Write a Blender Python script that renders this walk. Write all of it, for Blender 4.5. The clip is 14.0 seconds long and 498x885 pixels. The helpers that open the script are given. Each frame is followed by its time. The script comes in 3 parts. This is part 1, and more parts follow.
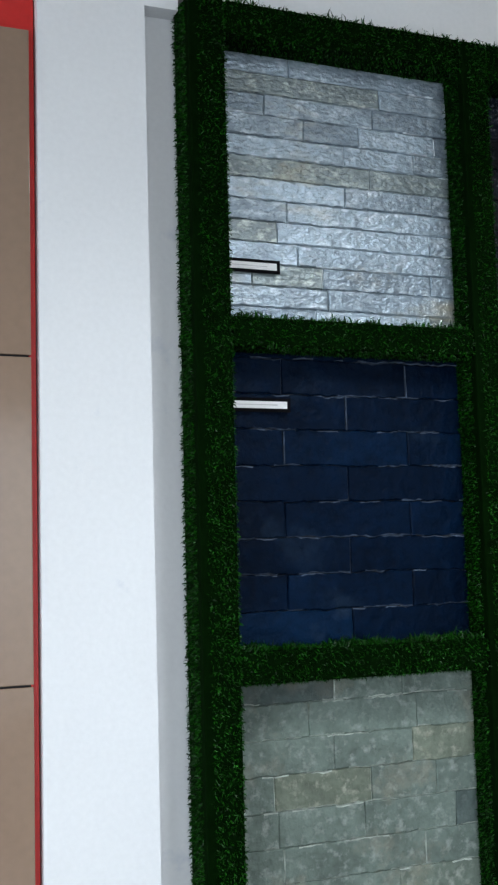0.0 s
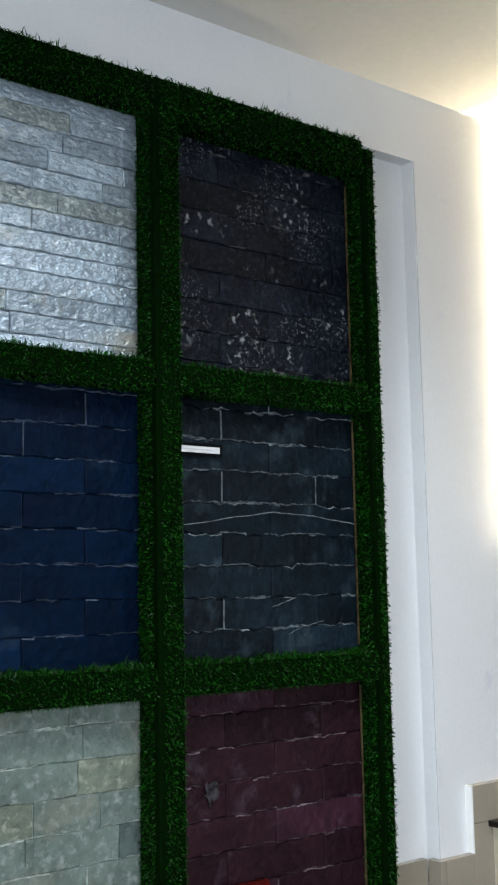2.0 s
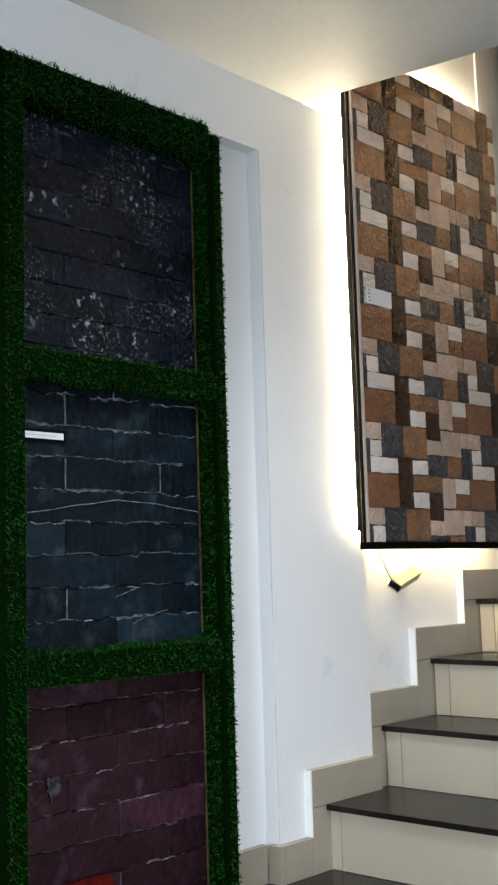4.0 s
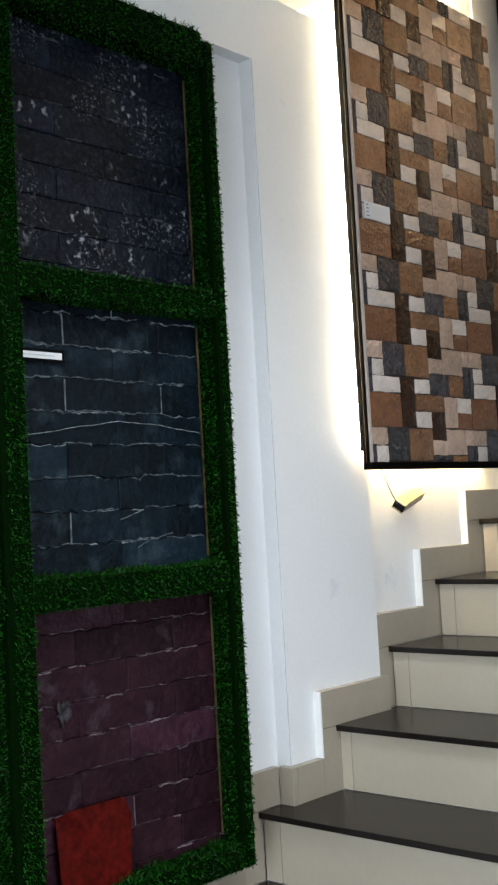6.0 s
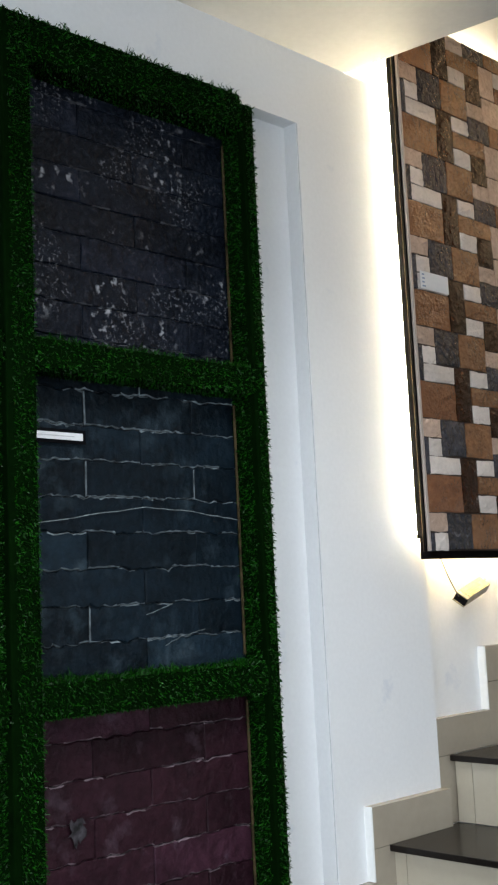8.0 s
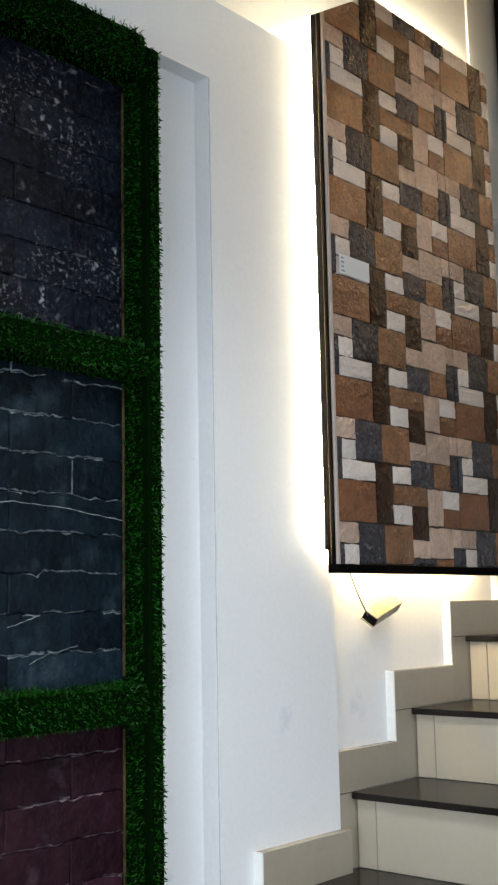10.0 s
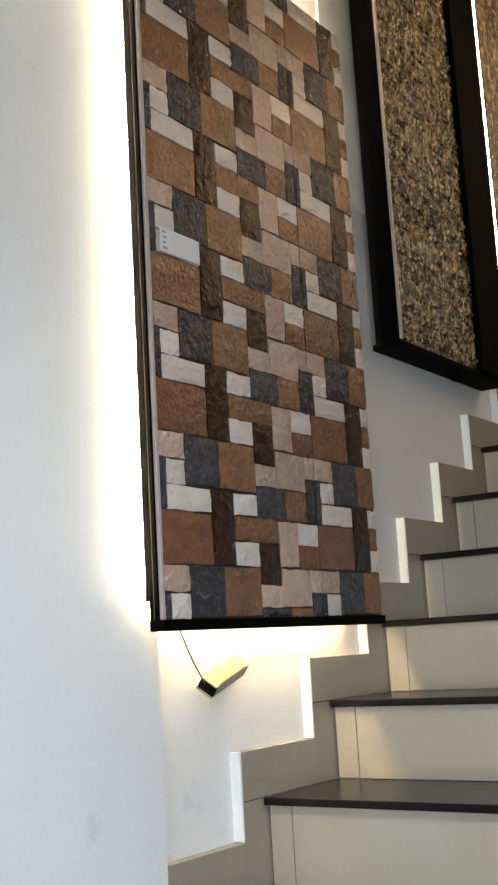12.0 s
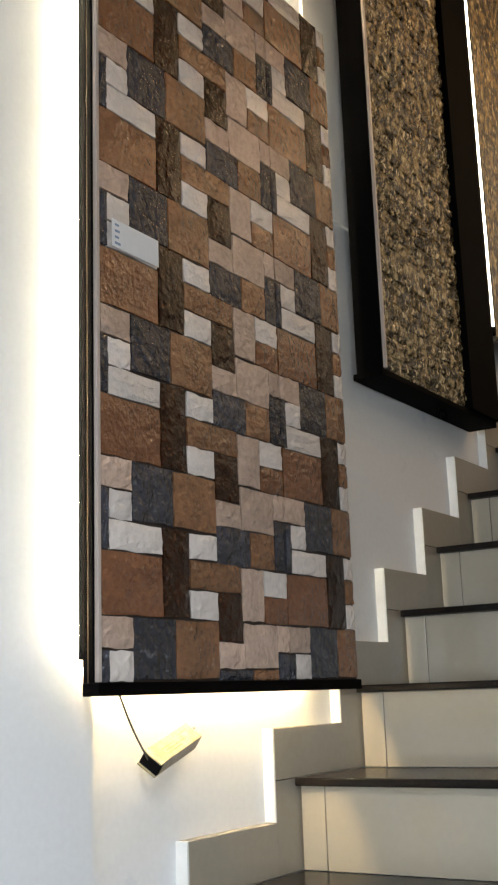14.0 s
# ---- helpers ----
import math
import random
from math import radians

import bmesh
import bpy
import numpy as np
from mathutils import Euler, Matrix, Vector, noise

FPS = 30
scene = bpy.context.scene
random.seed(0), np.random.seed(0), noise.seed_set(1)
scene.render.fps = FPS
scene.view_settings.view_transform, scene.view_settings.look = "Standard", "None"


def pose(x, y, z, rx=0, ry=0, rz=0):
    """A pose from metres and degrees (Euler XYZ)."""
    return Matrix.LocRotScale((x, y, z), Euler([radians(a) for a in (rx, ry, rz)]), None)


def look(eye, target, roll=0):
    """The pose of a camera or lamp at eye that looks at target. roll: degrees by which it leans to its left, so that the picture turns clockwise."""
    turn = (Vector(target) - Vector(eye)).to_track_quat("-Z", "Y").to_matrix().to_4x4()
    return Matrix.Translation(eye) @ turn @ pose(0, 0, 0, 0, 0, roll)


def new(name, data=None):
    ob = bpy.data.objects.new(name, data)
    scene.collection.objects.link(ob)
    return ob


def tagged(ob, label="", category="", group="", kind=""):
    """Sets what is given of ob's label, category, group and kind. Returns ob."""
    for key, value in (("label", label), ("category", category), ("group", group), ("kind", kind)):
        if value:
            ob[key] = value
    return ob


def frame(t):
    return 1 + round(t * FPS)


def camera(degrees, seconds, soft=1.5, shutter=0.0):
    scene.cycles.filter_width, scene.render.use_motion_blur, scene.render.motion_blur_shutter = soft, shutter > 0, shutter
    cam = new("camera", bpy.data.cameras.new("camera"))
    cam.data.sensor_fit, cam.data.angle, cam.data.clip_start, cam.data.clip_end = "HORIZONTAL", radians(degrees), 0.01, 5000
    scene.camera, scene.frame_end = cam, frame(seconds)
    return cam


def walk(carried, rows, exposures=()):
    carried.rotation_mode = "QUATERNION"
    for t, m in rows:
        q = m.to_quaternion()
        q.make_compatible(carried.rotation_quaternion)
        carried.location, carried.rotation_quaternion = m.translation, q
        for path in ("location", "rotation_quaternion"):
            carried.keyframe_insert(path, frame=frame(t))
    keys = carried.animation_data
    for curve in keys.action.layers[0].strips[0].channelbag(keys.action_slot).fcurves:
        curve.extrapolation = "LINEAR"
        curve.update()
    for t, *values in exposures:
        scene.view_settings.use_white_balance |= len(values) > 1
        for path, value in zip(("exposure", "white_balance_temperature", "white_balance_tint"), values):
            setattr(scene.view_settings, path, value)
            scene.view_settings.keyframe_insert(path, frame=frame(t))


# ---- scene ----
cam = camera(24.9, 14.0, soft=2.3)
PATH = [
    (0, (-2.456, -2.125, 1.523), (-1.705, -0.283, 1.729), -1.6),
    (0.5, (-2.438, -2.116, 1.522), (-1.545, -0.339, 1.732), -1.2),
    (1, (-2.424, -2.155, 1.51), (-1.429, -0.435, 1.73), -1.0),
    (1.5, (-2.42, -2.122, 1.529), (-1.293, -0.485, 1.749), -1.3),
    (2, (-2.423, -2.112, 1.512), (-1.201, -0.55, 1.765), -1.1),
    (2.5, (-2.43, -2.099, 1.519), (-1.115, -0.613, 1.765), -1.1),
    (3, (-2.415, -2.101, 1.507), (-1.061, -0.65, 1.755), -1.6),
    (3.5, (-2.422, -2.074, 1.5), (-1.023, -0.667, 1.752), -1.6),
    (4, (-2.443, -2.049, 1.506), (-0.988, -0.697, 1.737), -1.7),
    (4.2, (-2.424, -2.05, 1.502), (-0.966, -0.695, 1.701), -2.1),
    (6.3, (-2.426, -1.943, 1.456), (-0.949, -0.601, 1.581), -3.3),
    (6.5, (-2.405, -1.936, 1.468), (-0.949, -0.575, 1.633), -3.2),
    (7, (-2.327, -1.941, 1.468), (-0.916, -0.541, 1.689), -2.9),
    (7.5, (-2.265, -1.901, 1.493), (-0.902, -0.462, 1.761), -3.0),
    (8, (-2.199, -1.878, 1.487), (-0.823, -0.452, 1.76), -2.7),
    (8.2, (-2.181, -1.845, 1.493), (-0.769, -0.461, 1.798), -2.5),
    (10.3, (-1.839, -1.593, 1.49), (-0.333, -0.304, 1.755), -1.3),
    (10.5, (-1.758, -1.539, 1.513), (-0.229, -0.273, 1.751), -1.8),
    (11, (-1.655, -1.478, 1.508), (-0.095, -0.276, 1.854), -2.6),
    (11.5, (-1.595, -1.425, 1.525), (0.032, -0.303, 1.827), -4.0),
    (12, (-1.41, -1.375, 1.53), (0.212, -0.26, 1.886), -3.3),
    (12.5, (-1.281, -1.4, 1.539), (0.297, -0.246, 1.963), -1.8),
    (13, (-1.211, -1.376, 1.539), (0.366, -0.211, 1.935), -1.5),
    (13.5, (-1.159, -1.293, 1.541), (0.414, -0.143, 1.991), -1.9),
    (14, (-1.128, -1.201, 1.559), (0.51, -0.142, 1.998), -2.0),
]
walk(cam, [(t, look(eye, target, roll)) for t, eye, target, roll in PATH])

# ---- world and light ----
scene.view_settings.exposure = 0.0
world = bpy.data.worlds.new("sky")
scene.world = world
world.use_nodes = True
wn = world.node_tree.nodes
sky = wn.new("ShaderNodeTexSky")
sky.sky_type, sky.sun_disc = "NISHITA", False
sky.sun_elevation, sky.sun_rotation = radians(42), radians(200)
world.node_tree.links.new(sky.outputs[0], wn["Background"].inputs[0])
wn["Background"].inputs[1].default_value = 0.08


def area_lamp(name, m, sx, sy, watts, colour, spread=150):
    d = bpy.data.lights.new(name, "AREA")
    d.shape, d.size, d.size_y, d.energy, d.color = "RECTANGLE", sx, sy, watts, colour
    d.spread = radians(spread)
    ob = new(name, d)
    ob.matrix_world = m
    return ob


# daylight that comes in through the two glazed shop fronts
area_lamp("front_daylight", look((-2.6, -5.25, 1.45), (-2.6, 0, -2.4)), 4.2, 2.3, 66, (0.80, 0.90, 1.0))
area_lamp("side_daylight", look((-5.45, -2.4, 1.45), (0, -2.4, -2.4)), 3.6, 2.3, 150, (0.80, 0.90, 1.0))
# unseen ceiling light added before the rack; its spread leaves the top dark
area_lamp("panel_light", look((-0.95, -1.35, 2.862), (-0.95, -1.34, 0)), 0.56, 0.56, 21, (0.88, 0.94, 1.0), 138)
# warm fill added at the stair head to brighten and gloss the boards
area_lamp("landing_daylight", look((3.45, -1.66, 3.6), (2.4, 0, 2.9)), 1.0, 1.3, 6.5, (1.0, 0.74, 0.46))


# warm lamp that hangs at the head of the stairs
lamp = bpy.data.lights.new("stair_lamp_light", "POINT")
lamp.energy, lamp.color, lamp.shadow_soft_size = 16, (1.0, 0.58, 0.25), 0.06
new("stair_lamp_light", lamp).location = (2.75, -1.1, 3.95)


# ---- materials ----
def mat(name, colour, rough=0.5, metal=0.0, vary=0.15, scale=6.0, bump=0.1, bscale=60.0, spec=0.5, per_object=0.0, emit=None, coat=0.0, per_island=0.0, depth=0.004, stretch=None):
    m = bpy.data.materials.new(name)
    m.use_nodes = True
    nt = m.node_tree
    b = nt.nodes["Principled BSDF"]
    b.inputs["Roughness"].default_value = rough
    b.inputs["Metallic"].default_value = metal
    b.inputs["Specular IOR Level"].default_value = spec
    b.inputs["Coat Weight"].default_value = coat
    geo = nt.nodes.new("ShaderNodeNewGeometry")
    big = nt.nodes.new("ShaderNodeTexNoise")
    big.inputs["Scale"].default_value, big.inputs["Detail"].default_value = scale, 5
    fine = nt.nodes.new("ShaderNodeTexNoise")
    fine.inputs["Scale"].default_value, fine.inputs["Detail"].default_value = bscale, 4
    for n in (big, fine):
        nt.links.new(geo.outputs["Position"], n.inputs["Vector"])
    if stretch:
        sv = nt.nodes.new("ShaderNodeVectorMath")
        sv.operation = "MULTIPLY"
        sv.inputs[1].default_value = stretch
        nt.links.new(geo.outputs["Position"], sv.inputs[0])
        nt.links.new(sv.outputs[0], fine.inputs["Vector"])
    mix = nt.nodes.new("ShaderNodeMath")
    mix.operation = "ADD"
    nt.links.new(big.outputs["Fac"], mix.inputs[0])
    nt.links.new(fine.outputs["Fac"], mix.inputs[1])
    rng = nt.nodes.new("ShaderNodeMapRange")
    rng.inputs["From Min"].default_value, rng.inputs["From Max"].default_value = 0.65, 1.35
    rng.inputs["To Min"].default_value, rng.inputs["To Max"].default_value = 1 - vary, 1 + vary
    nt.links.new(mix.outputs[0], rng.inputs["Value"])
    last = rng.outputs[0]
    for amount, node, socket in ((per_object, "ShaderNodeObjectInfo", "Random"), (per_island, "ShaderNodeNewGeometry", "Random Per Island")):
        if amount:
            oi = nt.nodes.new(node)
            r2 = nt.nodes.new("ShaderNodeMapRange")
            r2.inputs["To Min"].default_value, r2.inputs["To Max"].default_value = 1 - amount, 1 + amount
            nt.links.new(oi.outputs[socket], r2.inputs["Value"])
            mul = nt.nodes.new("ShaderNodeMath")
            mul.operation = "MULTIPLY"
            nt.links.new(last, mul.inputs[0])
            nt.links.new(r2.outputs[0], mul.inputs[1])
            last = mul.outputs[0]
    col = nt.nodes.new("ShaderNodeVectorMath")
    col.operation = "SCALE"
    col.inputs[0].default_value = colour[:3]
    nt.links.new(last, col.inputs["Scale"])
    nt.links.new(col.outputs[0], b.inputs["Base Color"])
    if bump:
        bp = nt.nodes.new("ShaderNodeBump")
        bp.inputs["Strength"].default_value, bp.inputs["Distance"].default_value = bump, depth
        nt.links.new(fine.outputs["Fac"], bp.inputs["Height"])
        nt.links.new(bp.outputs[0], b.inputs["Normal"])
    if emit:
        b.inputs["Emission Color"].default_value = (*emit[0], 1)
        b.inputs["Emission Strength"].default_value = emit[1]
    m["col"], m["bsdf"], m["fine"], m["big"] = col.name, b.name, fine.name, big.name
    return m


def speckle(m, colour, scale, lo, hi, stretch=(1, 1, 1)):
    """Adds pale flecks with a shape of their own to a stone."""
    nt = m.node_tree
    geo = nt.nodes.new("ShaderNodeNewGeometry")
    n = nt.nodes.new("ShaderNodeTexNoise")
    n.inputs["Scale"].default_value, n.inputs["Detail"].default_value, n.inputs["Roughness"].default_value = scale, 6, 0.65
    sv = nt.nodes.new("ShaderNodeVectorMath")
    sv.operation = "MULTIPLY"
    sv.inputs[1].default_value = stretch
    nt.links.new(geo.outputs["Position"], sv.inputs[0])
    nt.links.new(sv.outputs[0], n.inputs["Vector"])
    r = nt.nodes.new("ShaderNodeMapRange")
    r.inputs["From Min"].default_value, r.inputs["From Max"].default_value = lo, hi
    nt.links.new(n.outputs["Fac"], r.inputs["Value"])
    mx = nt.nodes.new("ShaderNodeMix")
    mx.data_type = "RGBA"
    b = nt.nodes[m["bsdf"]]
    nt.links.new(r.outputs[0], mx.inputs[0])
    nt.links.new(b.inputs["Base Color"].links[0].from_socket, mx.inputs[6])
    mx.inputs[7].default_value = (*colour, 1)
    nt.links.new(mx.outputs[2], b.inputs["Base Color"])
    return m


def tint(m, colour, lo, hi):
    """Turns some of the pieces towards a second stone colour."""
    nt = m.node_tree
    b = nt.nodes[m["bsdf"]]
    oi = nt.nodes.new("ShaderNodeObjectInfo")
    r = nt.nodes.new("ShaderNodeMapRange")
    r.inputs["From Min"].default_value, r.inputs["From Max"].default_value = lo, hi
    nt.links.new(oi.outputs["Random"], r.inputs["Value"])
    mx = nt.nodes.new("ShaderNodeMix")
    mx.data_type, mx.blend_type = "RGBA", "MULTIPLY"
    old = b.inputs["Base Color"].links[0].from_socket
    nt.links.new(r.outputs[0], mx.inputs[0])
    nt.links.new(old, mx.inputs[6])
    mx.inputs[7].default_value = (*colour, 1)
    nt.links.new(mx.outputs[2], b.inputs["Base Color"])
    return m


def flecks(m, colour, fine, coarse, lo, hi, cut):
    """Adds pale crystals that lie in clusters."""
    nt = m.node_tree
    b = nt.nodes[m["bsdf"]]
    geo = nt.nodes.new("ShaderNodeNewGeometry")
    last = None
    for scale, a, z in ((fine, lo, hi), (coarse, cut, cut + 0.07)):
        n = nt.nodes.new("ShaderNodeTexNoise")
        n.inputs["Scale"].default_value, n.inputs["Detail"].default_value = scale, 3
        nt.links.new(geo.outputs["Position"], n.inputs["Vector"])
        r = nt.nodes.new("ShaderNodeMapRange")
        r.inputs["From Min"].default_value, r.inputs["From Max"].default_value = a, z
        nt.links.new(n.outputs["Fac"], r.inputs["Value"])
        if last:
            mul = nt.nodes.new("ShaderNodeMath")
            mul.operation = "MULTIPLY"
            nt.links.new(last, mul.inputs[0])
            nt.links.new(r.outputs[0], mul.inputs[1])
            last = mul.outputs[0]
        else:
            last = r.outputs[0]
    mx = nt.nodes.new("ShaderNodeMix")
    mx.data_type = "RGBA"
    old = b.inputs["Base Color"].links[0].from_socket
    nt.links.new(last, mx.inputs[0])
    nt.links.new(old, mx.inputs[6])
    mx.inputs[7].default_value = (*colour, 1)
    nt.links.new(mx.outputs[2], b.inputs["Base Color"])
    return m


def ledges(m, scale, depth, strength=1.0):
    """Adds broken ledges and creases to the relief of a stone."""
    nt = m.node_tree
    geo = nt.nodes.new("ShaderNodeNewGeometry")
    n = nt.nodes.new("ShaderNodeTexNoise")
    n.noise_type = "RIDGED_MULTIFRACTAL"
    n.inputs["Scale"].default_value, n.inputs["Detail"].default_value = scale, 3
    nt.links.new(geo.outputs["Position"], n.inputs["Vector"])
    bp = nt.nodes.new("ShaderNodeBump")
    bp.inputs["Strength"].default_value, bp.inputs["Distance"].default_value = strength, depth
    nt.links.new(n.outputs["Fac"], bp.inputs["Height"])
    b = nt.nodes[m["bsdf"]]
    old = b.inputs["Normal"].links[0].from_socket
    nt.links.new(old, bp.inputs["Normal"])
    nt.links.new(bp.outputs[0], b.inputs["Normal"])
    return m


WHITE = speckle(mat("white_wall_paint", (0.80, 0.81, 0.82), 0.55, vary=0.035, scale=2.0, bump=0.06, bscale=90), (0.66, 0.69, 0.74), 7, 0.62, 0.74)
CEIL = mat("ceiling_paint", (0.66, 0.645, 0.62), 0.6, vary=0.05, scale=2.0, bump=0.04)
FLOOR = mat("dark_granite_floor", (0.10, 0.095, 0.09), 0.2, vary=0.15, scale=30)
PORCELAIN = mat("beige_porcelain", (0.345, 0.300, 0.235), 0.22, vary=0.05, scale=9, bump=0.02, per_object=0.06)
CREAM = mat("cream_porcelain", (0.465, 0.410, 0.318), 0.07, vary=0.03, scale=5, bump=0.0, per_object=0.03)
GROUT = mat("white_filler", (0.82, 0.82, 0.80), 0.6, vary=0.05)
GRANITE = mat("black_granite", (0.012, 0.0095, 0.0080), 0.24, vary=0.5, scale=140, bump=0.02, bscale=300, spec=0.17)
TURF = mat("artificial_turf", (0.0040, 0.0458, 0.0014), 0.40, vary=0.4, scale=9, bump=0, per_island=0.70, spec=0.16)
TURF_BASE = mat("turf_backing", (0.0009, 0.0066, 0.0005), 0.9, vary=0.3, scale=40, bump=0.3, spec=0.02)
WOOD = mat("raw_pine_batten", (0.050, 0.037, 0.018), 0.8, vary=0.9, scale=14, spec=0.1)
BLACK = mat("black_frame_paint", (0.0022, 0.0019, 0.0019), 0.7, vary=0.2, scale=15, bump=0.03, spec=0.03)
EDGE = mat("pale_edge_trim", (0.48, 0.40, 0.35), 0.35, vary=0.08)
GOLD = mat("bronze_edge_trim", (0.10, 0.060, 0.028), 0.35, metal=0.3, vary=0.3)
LED = mat("led_light", (1, 0.9, 0.7), 0.5, emit=((1.0, 0.86, 0.58), 190.0))
LED_BEAD = mat("led_diode", (1, 0.9, 0.7), 0.5, emit=((1.0, 0.76, 0.40), 300.0))
LED_COOL = mat("led_light_white", (1, 0.95, 0.85), 0.5, emit=((1.0, 0.90, 0.70), 12.0))
LED_PANEL = mat("panel_diffuser", (0.9, 0.92, 0.95), 0.5, emit=((0.88, 0.94, 1.0), 6.0))
BROWN_TILE = mat("brown_wall_tile", (0.27, 0.185, 0.13), 0.14, vary=0.06, scale=2, bump=0.01, per_object=0.04)
RED = mat("red_paint", (0.55, 0.015, 0.012), 0.45, vary=0.1)
RED_SHEET = mat("red_plastic_sheet", (0.075, 0.0035, 0.002), 0.5, vary=0.5, scale=30, bump=0.5, spec=0.1)
PAPER = mat("label_paper", (0.80, 0.80, 0.80), 0.6, vary=0.03)
INK = mat("black_ink", (0.004, 0.004, 0.005), 0.8, spec=0.05)
GREY_INK = mat("faint_print", (0.55, 0.55, 0.56), 0.6)
BLUE_INK = mat("blue_print", (0.22, 0.30, 0.42), 0.6)
STICK = mat("yellowed_sticker", (0.38, 0.33, 0.15), 0.5, vary=0.4, scale=70)
CASE = mat("driver_case", (0.33, 0.30, 0.20), 0.4, vary=0.25, scale=60)
FADED_INK = mat("faded_print", (0.20, 0.18, 0.09), 0.6, vary=0.5, scale=90)
DARK_METAL = mat("dark_plastic", (0.03, 0.028, 0.025), 0.5)
GLASS = bpy.data.materials.new("shop_glass")
GLASS.use_nodes = True
gb = GLASS.node_tree.nodes["Principled BSDF"]
gb.inputs["Transmission Weight"].default_value, gb.inputs["Roughness"].default_value = 1.0, 0.02
ALU = mat("grey_aluminium", (0.45, 0.46, 0.47), 0.35, metal=0.8)

S_SILVER = tint(tint(speckle(speckle(speckle(mat("silver_quartzite", (0.29, 0.36, 0.42), 0.28, vary=0.35, scale=13, bump=0.9, bscale=80, depth=0.0045, per_object=0.30, metal=0.5, stretch=(0.8, 1, 1.2)), (0.72, 0.80, 0.86), 60, 0.50, 0.80, (0.7, 1, 1.3)), (0.17, 0.21, 0.25), 18, 0.60, 0.78, (0.5, 1, 1.5)), (0.46, 0.44, 0.36), 4, 0.57, 0.74, (0.6, 1, 1.6)), (0.60, 0.61, 0.62), 0.86, 0.92), (1.0, 0.97, 0.86), 0.14, 0.06)
S_NAVY = tint(speckle(mat("navy_slate", (0.0008, 0.0064, 0.0205), 0.45, vary=0.5, scale=7, bump=0.9, bscale=40, depth=0.006, per_object=0.22, spec=0.05), (0.014, 0.029, 0.054), 6, 0.56, 0.80), (1.7, 1.5, 1.4), 0.78, 0.88)
S_GREEN = tint(tint(speckle(speckle(mat("pale_green_sandstone", (0.1365, 0.1755, 0.1521), 0.6, vary=0.30, scale=11, bump=1.0, bscale=55, depth=0.006, per_object=0.12, spec=0.2), (0.30, 0.34, 0.31), 45, 0.52, 0.74), (0.23, 0.225, 0.175), 5, 0.55, 0.72), (0.52, 0.54, 0.58), 0.78, 0.86), (1.20, 1.10, 0.98), 0.25, 0.15)
S_BLACK = flecks(flecks(tint(speckle(mat("black_slate", (0.0059, 0.0086, 0.0149), 0.36, vary=0.6, scale=14, bump=1.0, bscale=70, depth=0.006, per_object=0.30, spec=0.10), (0.032, 0.034, 0.042), 70, 0.54, 0.76), (1.05, 1.0, 1.05), 0.7, 0.9), (0.13, 0.135, 0.15), 120, 8, 0.57, 0.68, 0.51), (0.30, 0.31, 0.33), 46, 6, 0.58, 0.68, 0.54)
S_TEAL = tint(speckle(mat("blue_grey_slate", (0.0041, 0.0094, 0.0148), 0.45, vary=0.55, scale=11, bump=0.9, bscale=45, depth=0.006, per_object=0.30, spec=0.12), (0.026, 0.042, 0.054), 13, 0.55, 0.78), (1.7, 1.6, 1.55), 0.78, 0.9)
S_MAROON = tint(speckle(mat("maroon_slate", (0.0213, 0.0072, 0.0115), 0.45, vary=0.5, scale=11, bump=0.9, bscale=45, depth=0.006, per_object=0.30, spec=0.12), (0.070, 0.046, 0.060), 12, 0.57, 0.78), (1.45, 1.5, 1.6), 0.75, 0.9)
# chipped brick edges: light caught on the split stone is painted into these colours
CHIP_TEAL = mat("fresh_slate_chips", (0.135, 0.165, 0.180), 0.8, vary=0.8, scale=45)
CHIP_NAVY = mat("fresh_navy_chips", (0.040, 0.060, 0.095), 0.8, vary=0.9, scale=35)
CHIP_BLACK = mat("fresh_black_chips", (0.050, 0.052, 0.060), 0.8, vary=0.9, scale=40)
CHIP_MAROON = mat("fresh_maroon_chips", (0.135, 0.098, 0.112), 0.8, vary=0.9, scale=35)
CHIP_GREEN = mat("fresh_sandstone_chips", (0.34, 0.38, 0.34), 0.8, vary=0.5, scale=50)
CHIP_SILVER = mat("fresh_quartzite_chips", (0.62, 0.68, 0.73), 0.4, vary=0.4, scale=60, metal=0.2)
SCRATCH = mat("chalky_scratch", (0.17, 0.20, 0.20), 0.9, vary=0.6, scale=60)
J_STAIN = mat("lime_stain", (0.034, 0.030, 0.036), 0.9, vary=0.9, scale=60)
J_FAINT = mat("faint_filler_joint", (0.56, 0.57, 0.59), 0.8, vary=0.2)
J_DARK = mat("dark_joint", (0.012, 0.012, 0.014), 0.9, vary=0.3)

def mosaic_stone(name, colour, vary, grain, fleck, fleck_colour, relief, spec, per_object):
    """Sealed split stone: a plain face with fine grain, faint veins and a broken, shiny relief."""
    m = mat(name, colour, 0.13, vary=vary, scale=18, bump=1.0, bscale=grain, depth=0.0045 * relief, spec=spec, per_object=per_object)
    speckle(m, fleck_colour, 42, fleck, fleck + 0.13, (0.9, 1, 1.1))
    return ledges(ledges(m, 24, 0.0026 * relief), 70, 0.0018 * relief)


